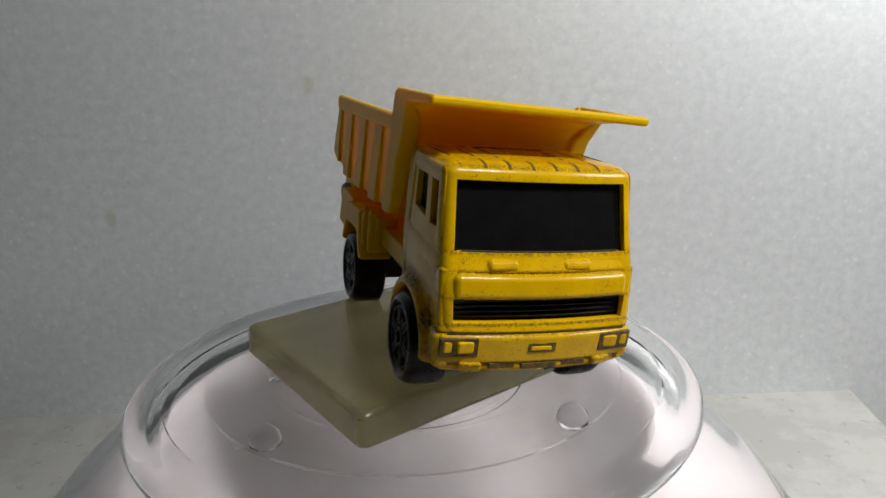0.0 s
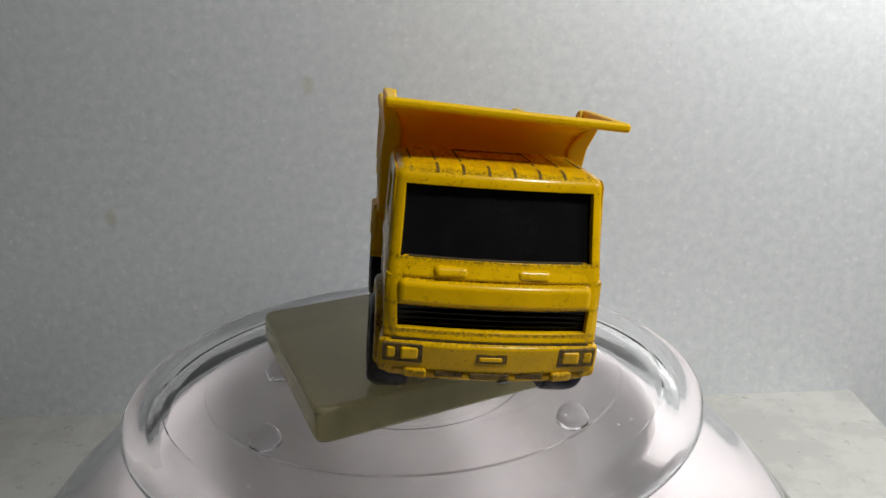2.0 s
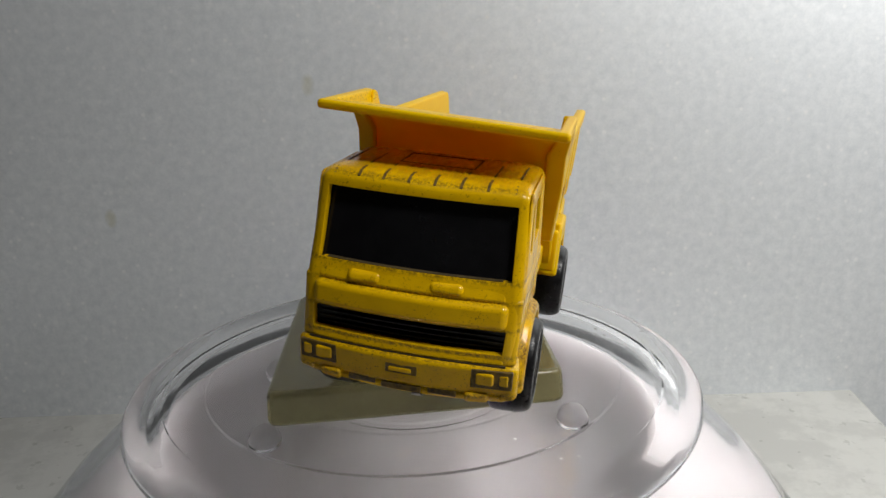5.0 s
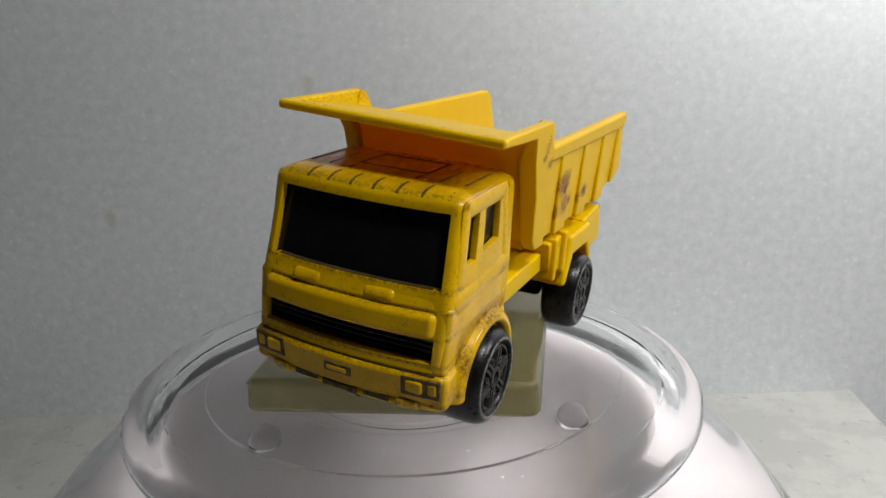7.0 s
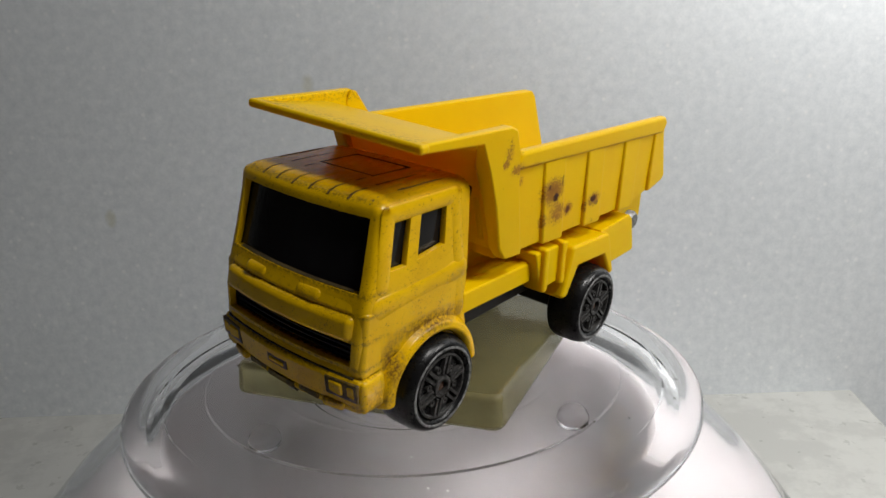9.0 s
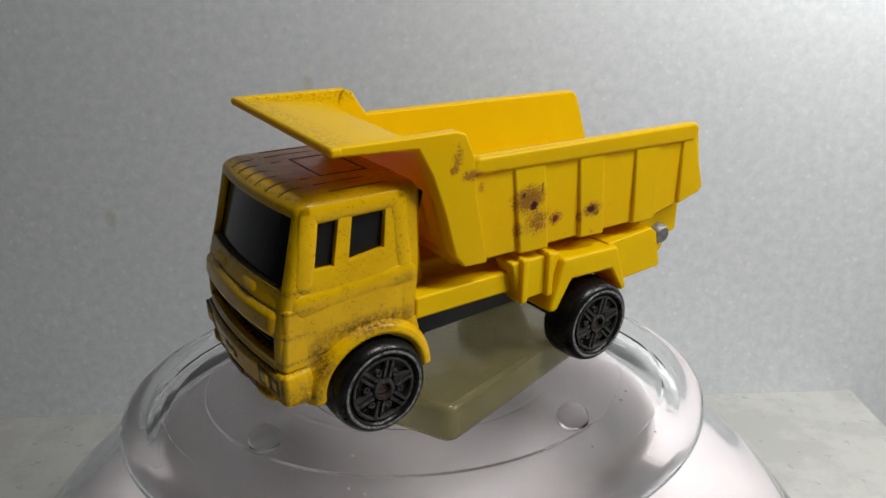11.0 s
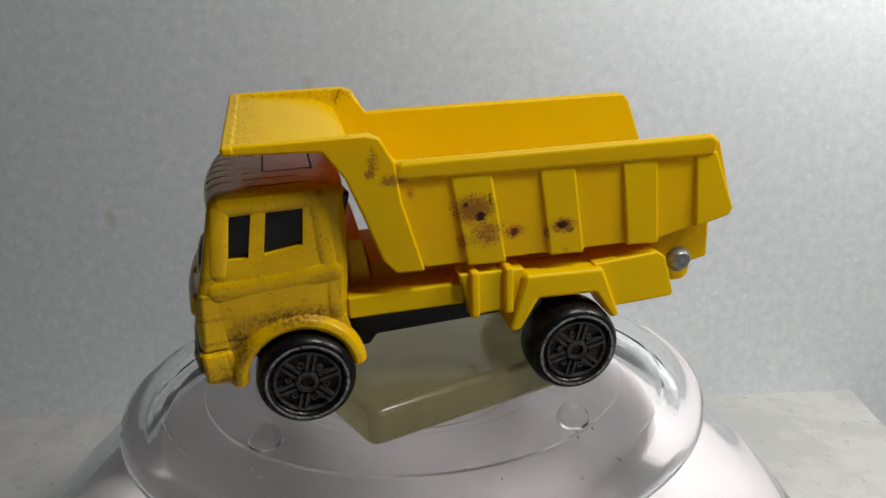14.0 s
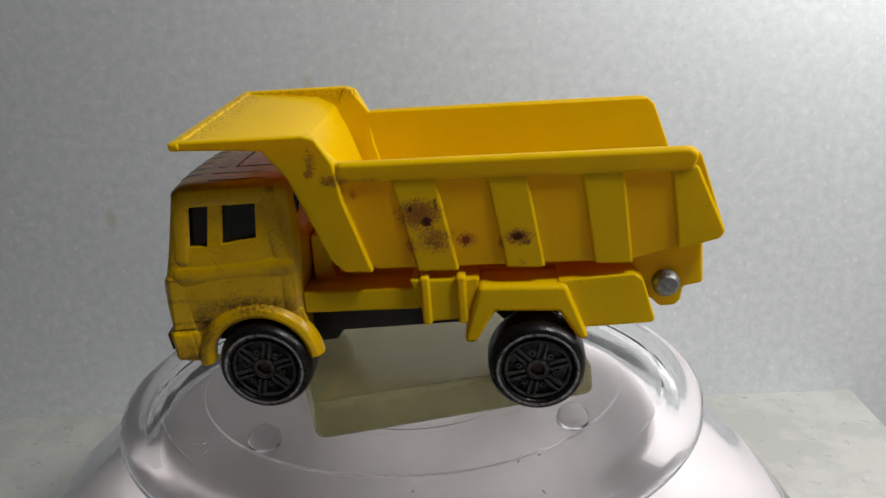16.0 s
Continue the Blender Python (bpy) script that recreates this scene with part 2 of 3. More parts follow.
# ---- mesh tools, in millimetres ----
def part(name, bm, mat, parent=None, label="", bevel=0.0, segments=2, angle=35, smooth=True):
    bmesh.ops.scale(bm, vec=(MM, MM, MM), verts=bm.verts)
    bmesh.ops.recalc_face_normals(bm, faces=bm.faces)
    me = bpy.data.meshes.new(name)
    bm.to_mesh(me)
    bm.free()
    me.materials.append(mat)
    if smooth:
        for p in me.polygons:
            p.use_smooth = True
    ob = new(name, me)
    if bevel:
        mod = ob.modifiers.new("bevel", "BEVEL")
        mod.width, mod.segments, mod.limit_method, mod.angle_limit = bevel * MM, segments, "ANGLE", radians(angle)
        mod.harden_normals = True
    elif smooth:
        me.set_sharp_from_angle(angle=radians(40))
    if parent:
        ob.parent = parent
    if label:
        tagged(ob, label)
    return ob


def solid(bm, corners, faces=None):
    """A closed block from eight corners: the lower four, then the upper four above them."""
    v = [bm.verts.new(c) for c in corners]
    for f in faces or ((0, 1, 2, 3), (4, 5, 6, 7), (0, 1, 5, 4), (1, 2, 6, 5), (2, 3, 7, 6), (3, 0, 4, 7)):
        bm.faces.new([v[i] for i in f])
    return v


def box(bm, x0, x1, y0, y1, z0, z1):
    return solid(bm, [(x0, y0, z0), (x1, y0, z0), (x1, y1, z0), (x0, y1, z0), (x0, y0, z1), (x1, y0, z1), (x1, y1, z1), (x0, y1, z1)])


def prism(bm, outline, y0, y1):
    """A plate with an outline in x and z, between two values of y (each a number, or one a corner)."""
    n = len(outline)
    ya = y0 if isinstance(y0, (list, tuple)) else [y0] * n
    yb = y1 if isinstance(y1, (list, tuple)) else [y1] * n
    a = [bm.verts.new((x, y, z)) for (x, z), y in zip(outline, ya)]
    b = [bm.verts.new((x, y, z)) for (x, z), y in zip(outline, yb)]
    bm.faces.new(a)
    bm.faces.new(b)
    for i in range(n):
        bm.faces.new((a[i], a[(i + 1) % n], b[(i + 1) % n], b[i]))


def lathe(bm, outline, steps=96, axis="z", centre=(0, 0, 0), closed=True):
    """A closed outline of radius and height turned round an axis."""
    rings = []
    for k in range(steps):
        c, s = math.cos(2 * math.pi * k / steps), math.sin(2 * math.pi * k / steps)
        ring = []
        for r, h in outline:
            p = (r * c, r * s, h) if axis == "z" else (r * c, h, r * s)
            ring.append(bm.verts.new((p[0] + centre[0], p[1] + centre[1], p[2] + centre[2])))
        rings.append(ring)
    n = len(outline)
    for k in range(steps):
        a, b = rings[k], rings[(k + 1) % steps]
        for i in range(n if closed else n - 1):
            bm.faces.new((a[i], a[(i + 1) % n], b[(i + 1) % n], b[i]))
    bmesh.ops.remove_doubles(bm, verts=bm.verts, dist=1e-4)


def crisp(outline, gap=0.2):
    """The outline with points added close to both ends of each long stretch, so that flat rings stay optically flat."""
    out = []
    for p, q in zip(outline, outline[1:]):
        out.append(p)
        d = math.hypot(q[0] - p[0], q[1] - p[1])
        if d > 3 * gap:
            out += [(p[0] + (q[0] - p[0]) * k, p[1] + (q[1] - p[1]) * k) for k in (gap / d, 1 - gap / d)]
    return out + [outline[-1]]


def rod(bm, p, q, r, steps=16):
    p, q = Vector(p), Vector(q)
    way = (q - p).normalized()
    side = way.orthogonal().normalized()
    up = way.cross(side)
    ends = [[bm.verts.new(e + r * (side * math.cos(a) + up * math.sin(a))) for a in np.linspace(0, 2 * math.pi, steps, endpoint=False)] for e in (p, q)]
    bm.faces.new(ends[0])
    bm.faces.new(ends[1])
    for i in range(steps):
        j = (i + 1) % steps
        bm.faces.new((ends[0][i], ends[0][j], ends[1][j], ends[1][i]))


def thing(name, label, category, mat=None, group=""):
    ob = new(name)
    ob.empty_display_size = 0.01
    return tagged(ob, label, category, group)


# ---- the place ----
BM = bmesh.new
bm = BM()
solid(bm, [(-360, -330, -18), (62, -330, -18), (132, 83, -18), (-360, 120, -18), (-360, -330, 0), (62, -330, 0), (132, 83, 0), (-360, 120, 0)])
tagged(part("tabletop", bm, MARBLE, bevel=1.0), "white marble tabletop with faint grey veins", "tabletop", kind="structure")


def backdrop():
    bm = BM()
    w, h = 400, 330
    box(bm, -w, w, 0, 1.5, -18, h)
    ob = part("backdrop", bm, CARD)
    ob.matrix_world = pose(0, 0.0845, 0, -2.0, 0, -3.25)
    return tagged(ob, "silver-grey glittering card standing upright behind the table", "backdrop", kind="structure")


backdrop()


# unseen surroundings assumed round the table; west wall dark to cut bounce
def room():
    for name, dims, label in (("floor", (-700, 700, -800, 420, -40, -18.3), "dull grey surface under the marble"),
                              ("ceiling", (-720, 720, -820, 440, 800, 820), "plain pale plaster ceiling"),
                              ("wall_north", (-700, 700, 420, 440, -40, 800), "plain pale plaster wall"),
                              ("wall_south", (-700, 700, -820, -800, -40, 800), "plain pale plaster wall"),
                              ("wall_east", (700, 720, -820, 440, -40, 800), "plain pale plaster wall"),
                              ("wall_west", (-720, -700, -820, 440, -40, 800), "unseen dark wall added to hold back bounce from the left")):
        bm = BM()
        box(bm, *dims)
        tagged(part(name, bm, FLOOR_GREY if name == "floor" else DARK_SIDE if name == "wall_west" else PLASTER, smooth=False), label, name.split("_")[0], kind="structure")


room()


# ---- turntable ----
def stand():
    base = thing("display_stand", "clear plastic dome stand with an added milky white core", "display stand")
    out = [(43.5, 43.6), (46, 42.8), (49.6, 41.2), (54.4, 38.2), (58.4, 34.6), (62.0, 30.4), (65.4, 26.0), (68.8, 20.5), (71.6, 14.0), (73.6, 7.0), (74.6, 0.2)]
    bm = BM()
    lathe(bm, crisp([(0.01, 43.6), (42.0, 43.6)]) + out + [(r - 2.6, z) for r, z in reversed(out[5:])] + [(r - 1.6, z - 2.1) for r, z in reversed(out[:5])] +
          crisp([(41.0, 41.6), (0.01, 41.6)]), steps=128, closed=False)
    shell = part("shell", bm, CLEAR, base, "clear glossy plastic shell")
    shell.visible_shadow = False
    # milky core added to scatter light where the dome is hollow and clear
    bm = BM()
    bowl = [(41.8, 41.1), (41.2, 40.4), (40.6, 36.0), (39.0, 30.0), (35.6, 25.4), (31.0, 22.8), (24.0, 21.8), (14.0, 21.4), (0.01, 21.3)]
    lathe(bm, bowl[::-1] + [(r - 1.9, z - 2.5) for r, z in out[1:5]] + [(r - 3.0, z) for r, z in out[5:]] + [(0.01, 0.2)], steps=128, closed=False)
    part("core", bm, MILKY, base, "added milky lavender-white core, hollowed like a bowl")
    for x, y in ((-22.4, -12.8), (26.0, -11.8), (23.0, 14.0), (-24.0, 12.0)):
        bm = BM()
        bmesh.ops.create_uvsphere(bm, u_segments=24, v_segments=12, radius=2.6)
        bmesh.ops.translate(bm, vec=(x, y, 43.7), verts=bm.verts)
        part("nub", bm, NUB, base, "small clear round nub").visible_shadow = False
    base.location.x = -0.0013
    return base


stand()


def turning_disc():
    disc = thing("turntable_disc", "clear acrylic turntable disc with a thick rounded rim", "turntable disc")
    bm = BM()
    rim = [(44.4 + 2.5 * math.cos(a), 48.5 + 2.5 * math.sin(a)) for a in np.linspace(radians(88), radians(-90), 20)]
    lathe(bm, crisp([(0.01, 51.0), (23.4, 51.0), (23.6, 51.06), (24.1, 51.06), (24.3, 51.0), (34.2, 51.0), (34.45, 50.75), (40.6, 50.75), (40.85, 51.0), (42.6, 51.0)] + rim +
                    [(43.4, 46.1), (42.4, 46.6), (41.4, 47.0), (40.0, 47.3), (18.4, 47.3), (18.1, 47.0), (16.8, 47.0), (16.5, 47.3), (0.01, 47.3)]), steps=160, closed=False)
    plate = part("plate", bm, PLATE, disc, "clear acrylic plate with faint concentric rings")
    plate.visible_shadow = False
    bm, rng = BM(), random.Random(4)
    for k in range(26):
        a, r = rng.uniform(0, 6.283), rng.uniform(12, 44)
        bmesh.ops.create_icosphere(bm, subdivisions=1, radius=rng.uniform(0.08, 0.2),
                                   matrix=Matrix.Translation((r * math.cos(a), r * math.sin(a), 51.15)) @ Matrix.Diagonal((1.6, 1, 0.4, 1)))
    tagged(part("dust", bm, DUST, disc, "specks of pale dust"), kind="stuff")
    bm = BM()
    for k in range(16):
        a, r = rng.uniform(0.2, 1.5) , rng.uniform(33, 43)
        bmesh.ops.create_icosphere(bm, subdivisions=1, radius=rng.uniform(0.08, 0.18),
                                   matrix=Matrix.Translation((r * math.cos(a), r * math.sin(a), 51.3)) @ Matrix.Diagonal((1.8, 1, 0.4, 1)))
    tagged(part("grit", bm, GRIT, disc, "specks of dark grit"), kind="stuff")
    return disc


DISC = turning_disc()


def stone_slab():
    bm = BM()
    a, b, c, d = (-28.3, 6.2), (-7.3, -27.4), (26.9, -3.4), (5.9, 30.0)
    low = [(*a, 52.0), (*b, 51.05), (*c, 51.05), (*d, 52.0)]
    low = [(x * 1.055, y * 1.055, z) for x, y, z in low]
    # the corners are rounded in plan
    plan = []
    for k in range(4):
        p, q, r = Vector(low[k - 1]), Vector(low[k]), Vector(low[(k + 1) % 4])
        u, w = (p - q).normalized() * 2.2, (r - q).normalized() * 2.2
        plan += [q + u * (1 - f) ** 2 + w * f ** 2 for f in (0, 0.2, 0.4, 0.6, 0.8, 1.0)]
    lower = [bm.verts.new(p) for p in plan]
    upper = [bm.verts.new((p.x * 0.985, p.y * 0.985, p.z + 5.4)) for p in plan]
    bm.faces.new(lower)
    bm.faces.new(upper)
    for k in range(len(plan)):
        j = (k + 1) % len(plan)
        bm.faces.new((lower[k], lower[j], upper[j], upper[k]))
    ob = part("stone_slab", bm, SLAB, bevel=1.1, segments=4)
    bm, rng = BM(), random.Random(9)
    for k in range(46):
        u, w = rng.random(), rng.random()
        if k % 2:
            u = rng.choice((0.015, 0.985))
        if k % 4 == 3:
            u, w = w, u
        p = [low[0][i] + (low[1][i] - low[0][i]) * u + (low[3][i] - low[0][i]) * w for i in range(3)]
        bmesh.ops.create_icosphere(bm, subdivisions=1, radius=rng.uniform(0.10, 0.24), matrix=Matrix.Translation((p[0] * 0.985, p[1] * 0.985, p[2] + (5.35 if k % 2 == 0 else 4.6))) @ Matrix.Diagonal((1.5, 1, 0.5, 1)))
    tagged(part("grain", bm, GRIT, ob, "dark grains caught in the surface"), kind="stuff")
    return tagged(ob, "square olive-grey translucent resin slab with chipped rounded edges", "slab")


STONE = stone_slab()


# ---- toy dump truck; x forward, y to its left, z up from the axles ----
TRUCK = thing("toy_dump_truck", "worn yellow toy dump truck with black wheels and rust stains", "toy truck")

# Cab levels: height, front face, half-width there, rear face; above them the roof rolls over.
LEVELS = [(0.6, 30.6, 12.5, 12.4), (3.0, 31.0, 12.6, 12.3), (5.6, 31.2, 12.7, 12.2), (6.8, 31.3, 12.8, 12.1), (9.8, 31.2, 12.95, 12.0), (13.2, 30.5, 13.0, 11.6),
          (15.5, 29.85, 12.9, 11.4), (17.7, 29.25, 12.8, 11.3), (24.05, 27.73, 12.6, 11.1), (24.4, 27.65, 12.6, 11.1)]
for turn in np.linspace(15, 90, 6):
    LEVELS.append((24.4 + 1.8 * math.sin(radians(turn)), 27.7 - 2.5 * (1 - math.cos(radians(turn))), 12.6 - 1.7 * (1 - math.cos(radians(turn))), 11.1 + 1.3 * (1 - math.cos(radians(turn)))))
LEVELS += [(26.25, 23.6, 9.6, 13.6), (26.36, 20.6, 6.0, 16.0)]
FRONT_Y = [-1.0, -0.985, -0.6, -0.2, 0.2, 0.6, 0.985, 1.0]
# Columns along the side: pillar, quarter light, post, door window, rear.
SIDE_X = [0.0, 0.08, 0.282, 0.402, 0.705, 0.82, 1.0]
CORNER = 1.15


def cab_ring(z, xf, hw, xr):
    """One level of the cab: bowed front, round corners, sides, rear."""
    r = min(CORNER, hw * 0.3)
    flat = hw - r

    def nose(y):
        return xf + 1.1 * (1 - (y / hw) ** 2)

    cx = nose(flat) - r
    left = [(cx + r * math.cos(radians(a)), flat + r * math.sin(radians(a)), z) for a in (22.5, 45, 67.5, 90)]
    for k, f in enumerate(SIDE_X[1:], 1):
        lift = {3: 0.25, 4: 0.95}.get(k, 0.0) if z == 17.7 else 0.0
        left.append((cx + (xr + 0.8 - cx) * f, hw + (0.12 if 1 < k < 5 and z < 24 else 0), z + lift))
    left.append((xr, hw - 0.8, z))
    front = [(nose(f * flat), f * flat, z) for f in FRONT_Y]
    return front + left + [(xr - 0.3, f * hw, z) for f in (0.5, 0.0, -0.5)] + [(x, -y, h) for x, y, h in reversed(left)]


def cab_body():
    bm = BM()
    rows = [[bm.verts.new(p) for p in cab_ring(*level)] for level in LEVELS]
    n, nf = len(rows[0]), len(FRONT_Y)
    for k in range(len(rows) - 1):
        z0 = LEVELS[k][0]
        for i in range(n):
            j = (i + 1) % n
            if 1 <= i < nf - 2 and z0 in (6.8, 15.5, 17.7):
                continue
            column = i - nf - 3 if i < n // 2 else n - 5 - i
            if column in (1, 3) and z0 == 17.7:
                continue
            if 1 <= column <= 5 and z0 < 6.8:
                continue
            bm.faces.new((rows[k][i], rows[k][j], rows[k + 1][j], rows[k + 1][i]))
    bm.faces.new(rows[-1])
    # the wheel-arch panels, cut round over the front wheels
    for s in (-1, 1):
        arc = [(18.9 + 7.0 * math.cos(a), 0.6 + 6.6 * math.sin(a)) for a in np.linspace(math.pi, 0, 19)]
        rim = []
        for x, z in arc:
            dx, dz = x - 18.9, z - 0.6
            k = min((9.5 if dx > 0 else 7.05) / abs(dx) if dx else 99, 7.4 / dz if dz > 0.01 else 99)
            rim.append((18.9 + dx * k, 0.6 + dz * k))
        a = [bm.verts.new((x, s * 12.6, z)) for x, z in arc]
        b = [bm.verts.new((x, s * 12.75, z)) for x, z in rim]
        for i in range(len(a) - 1):
            bm.faces.new((a[i], a[i + 1], b[i + 1], b[i]))
    bmesh.ops.recalc_face_normals(bm, faces=bm.faces)
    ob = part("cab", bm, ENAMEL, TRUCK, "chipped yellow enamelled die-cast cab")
    mod = ob.modifiers.new("thickness", "SOLIDIFY")
    mod.thickness, mod.offset = 0.9 * MM, -1
    mod = ob.modifiers.new("bevel", "BEVEL")
    mod.width, mod.segments, mod.limit_method, mod.angle_limit = 0.4 * MM, 3, "ANGLE", radians(28)
    return ob


def arch(cab, s):
    """The flared lip over a front wheel."""
    bm = BM()
    turns = list(np.linspace(radians(178), radians(-4), 26))
    rings = []
    for a in turns:
        grow = 1.0 + 0.10 * max(0.0, math.cos(a)) - 0.02
        ring = []
        for r, y in ((6.6, 11.6), (6.7, 13.5), (7.3, 14.0), (8.2, 13.8), (8.9, 12.7), (8.8, 11.6)):
            ring.append(bm.verts.new((18.7 - r * grow * math.cos(a) * -1.0, s * y, 0.6 + r * 0.97 * math.sin(a))))
        rings.append(ring)
    for p, q in zip(rings, rings[1:]):
        for i in range(6):
            bm.faces.new((p[i], p[(i + 1) % 6], q[(i + 1) % 6], q[i]))
    bm.faces.new(rings[0])
    bm.faces.new(rings[-1])
    part("wheel_arch", bm, ENAMEL, cab, bevel=0.3)


def bowed(bm, z0, z1, x0, x1, half, depth=1.6, bow=1.1, count=12, lean=0.0):
    """A band across the front that follows its gentle bow: back and front x at the middle, half-width; lean: how far the top sets back."""
    for_ends = np.linspace(-1, 1, count + 1)
    rings = []
    for f in for_ends:
        drop = bow * f * f
        y = f * half
        rings.append([bm.verts.new(p) for p in ((x0 - drop, y, z0), (x1 - drop, y, z0), (x1 - drop - lean, y, z1), (x0 - drop - lean, y, z1))])
    for p, q in zip(rings, rings[1:]):
        for i in range(4):
            bm.faces.new((p[i], p[(i + 1) % 4], q[(i + 1) % 4], q[i]))
    bm.faces.new(rings[0])
    bm.faces.new(rings[-1])


def cab():
    holder = cab_body()
    holder.location.y, holder.scale.y = -0.0002, 1.035
    for s in (-1, 1):
        arch(holder, s)
    # black glazing block behind all openings
    bm = BM()
    bowed(bm, 14.8, 24.7, 14.0, 30.35, 11.95, bow=1.1, lean=2.75)
    part("glazing", bm, GLAZING, holder, "glossy black windscreen and side windows", bevel=0.5)
    bm = BM()
    box(bm, 26, 30.2, -11.8, 11.8, 6.2, 10.2)
    for z in (7.1, 7.8, 8.5, 9.2):
        bowed(bm, z, z + 0.25, 30.0, 31.2, 11.4, bow=0.9)
    part("grille", bm, UNDER, holder, "black slatted grille", bevel=0.1, segments=1)
    bm = BM()
    bowed(bm, 9.75, 13.0, 30.0, 32.9, 11.7, bow=1.0, lean=0.35)
    part("front_panel", bm, ENAMEL, holder, bevel=0.9, segments=4)
    bm = BM()
    bowed(bm, 12.9, 15.5, 29.0, 32.0, 11.6, bow=1.0, lean=1.2)
    part("ledge", bm, ENAMEL, holder, bevel=0.75, segments=4)
    for y0, y1 in ((-7.6, -3.4), (2.2, 6.4)):
        bm = BM()
        solid(bm, [(30.4, y0, 13.4), (31.95, y0, 13.4), (31.95, y1, 13.4), (30.4, y1, 13.4), (29.8, y0, 14.8), (31.3, y0, 14.8), (31.3, y1, 14.8), (29.8, y1, 14.8)])
        part("wiper_pad", bm, ENAMEL, holder, bevel=0.75, segments=4)
    bm = BM()
    bowed(bm, 5.4, 6.5, 30.0, 32.6, 11.8, bow=1.0, lean=0.3)
    part("lower_strip", bm, ENAMEL, holder, bevel=0.4, segments=3)
    # corner pillars with a step at the waist
    for s in (-1, 1):
        bm = BM()
        solid(bm, [(27.6, s * 11.7, 5.2), (31.5, s * 11.7, 5.2), (31.0, s * 13.15, 5.2), (27.6, s * 12.85, 5.2),
                   (27.2, s * 11.7, 13.6), (30.8, s * 11.7, 13.6), (30.3, s * 13.2, 13.6), (27.2, s * 12.95, 13.6)])
        part("corner_pillar", bm, ENAMEL, holder, bevel=0.95, segments=4)
    # bumper with lamps
    bm = BM()
    bowed(bm, 1.2, 5.35, 28.4, 32.7, 13.2, bow=1.6, count=16, lean=-0.55)
    bowed(bm, 0.0, 1.4, 28.4, 32.2, 12.6, bow=1.7, count=16, lean=-0.45)
    for s in (-1, 1):
        solid(bm, [(26.8, s * 11.4, 0.4), (31.4, s * 11.4, 0.4), (31.2, s * 13.6, 0.8), (27.6, s * 13.4, 0.8),
                   (27.6, s * 11.4, 5.3), (31.7, s * 11.4, 5.3), (31.3, s * 13.6, 5.3), (28.0, s * 13.2, 5.3)])
    part("bumper", bm, ENAMEL, holder, bevel=0.8, segments=4)
    for s in (-1, 1):
        for y0, y1 in ((8.7, 10.9), (11.3, 12.6)):
            bm = BM()
            x = 33.35 - 1.6 * ((y0 + y1) / 26.4) ** 2
            a, c = sorted((s * y0, s * y1))
            solid(bm, [(x - 0.9, a, 2.9), (x - 0.02, a, 2.9), (x - 0.02, c, 2.9), (x - 0.9, c, 2.9), (x - 0.6, a, 4.6), (x + 0.16, a, 4.6), (x + 0.16, c, 4.6), (x - 0.6, c, 4.6)])
            part("headlight", bm, ENAMEL, holder, "moulded yellow headlight", bevel=0.35, segments=3)
        # dark block behind the headlights: the recess's shade lies in its colour
        bm = BM()
        x = 33.36 - 1.6 * (10.6 / 13.2) ** 2
        a, c = sorted((s * 8.2, s * 13.0))
        solid(bm, [(x - 0.9, a, 2.45), (x + (0.06 if s > 0 else -0.6), a, 2.45), (x + (-0.6 if s > 0 else 0.06), c, 2.45), (x - 0.9, c, 2.45),
                   (x - 0.9, a, 5.0), (x + (0.3 if s > 0 else -0.32), a, 5.0), (x + (-0.32 if s > 0 else 0.3), c, 5.0), (x - 0.9, c, 5.0)])
        part("lamp_recess", bm, STAIN_SHADE, holder, "dark block round the headlights, painted with the recess's shade", bevel=0.2)
        bm = BM()
        a, c = sorted((s * 7.6, s * 10.4))
        solid(bm, [(31, a, 0.3), (32.4, a, 0.3), (31.8, c, 0.3), (31, c, 0.3), (31, a, 1.7), (32.9, a, 1.7), (32.2, c, 1.7), (31, c, 1.7)] if s > 0 else
              [(31, a, 0.3), (31.8, a, 0.3), (32.4, c, 0.3), (31, c, 0.3), (31, a, 1.7), (32.2, a, 1.7), (32.9, c, 1.7), (31, c, 1.7)])
        part("fog_lamp", bm, ENAMEL, holder, "moulded yellow fog lamp", bevel=0.5, segments=3)
    # bumper slots drawn as dark blocks, their shade put into the colour
    for y0, y1, z0, z1 in ((-1.9, 1.9, 3.0, 4.3), (-6.6, -3.2, 0.7, 1.5), (-2.4, 2.4, 0.6, 1.4), (3.2, 6.6, 0.7, 1.5)):
        bm = BM()
        x = 33.2 - 1.6 * (max(abs(y0), abs(y1)) / 13.2) ** 2
        box(bm, x - 0.9, x - (0.08 if z0 > 2 else 0.42), y0, y1, z0, z1)
        part("slot", bm, STAIN_SHADE, holder, "dark block for a bumper slot, its shade in the colour", bevel=0.1)
        if z0 > 2:
            bm = BM()
            box(bm, x - 0.9, x + 0.05, y0 + 0.35, y1 - 0.6, z0 + 0.2, z1 - 0.45)
            part("raised_bar", bm, ENAMEL, holder, bevel=0.2)
    # grime in the gaps between the front bands
    for z, x, half in ((5.38, 32.6, 12.0), (13.0, 31.6, 11.3)):
        bm = BM()
        bowed(bm, z - 0.12, z + 0.12, 29.5, x, half, bow=1.0)
        part("groove", bm, GRIME, holder, "dark grime line")
    for s in (-1, 1):
        bm = BM()
        prism(bm, [(31.1, 5.6), (30.2, 13.2), (29.2, 13.2), (29.2, 5.6)], s * 11.5, s * 11.75)
        part("groove", bm, GRIME, holder, "dark grime line")
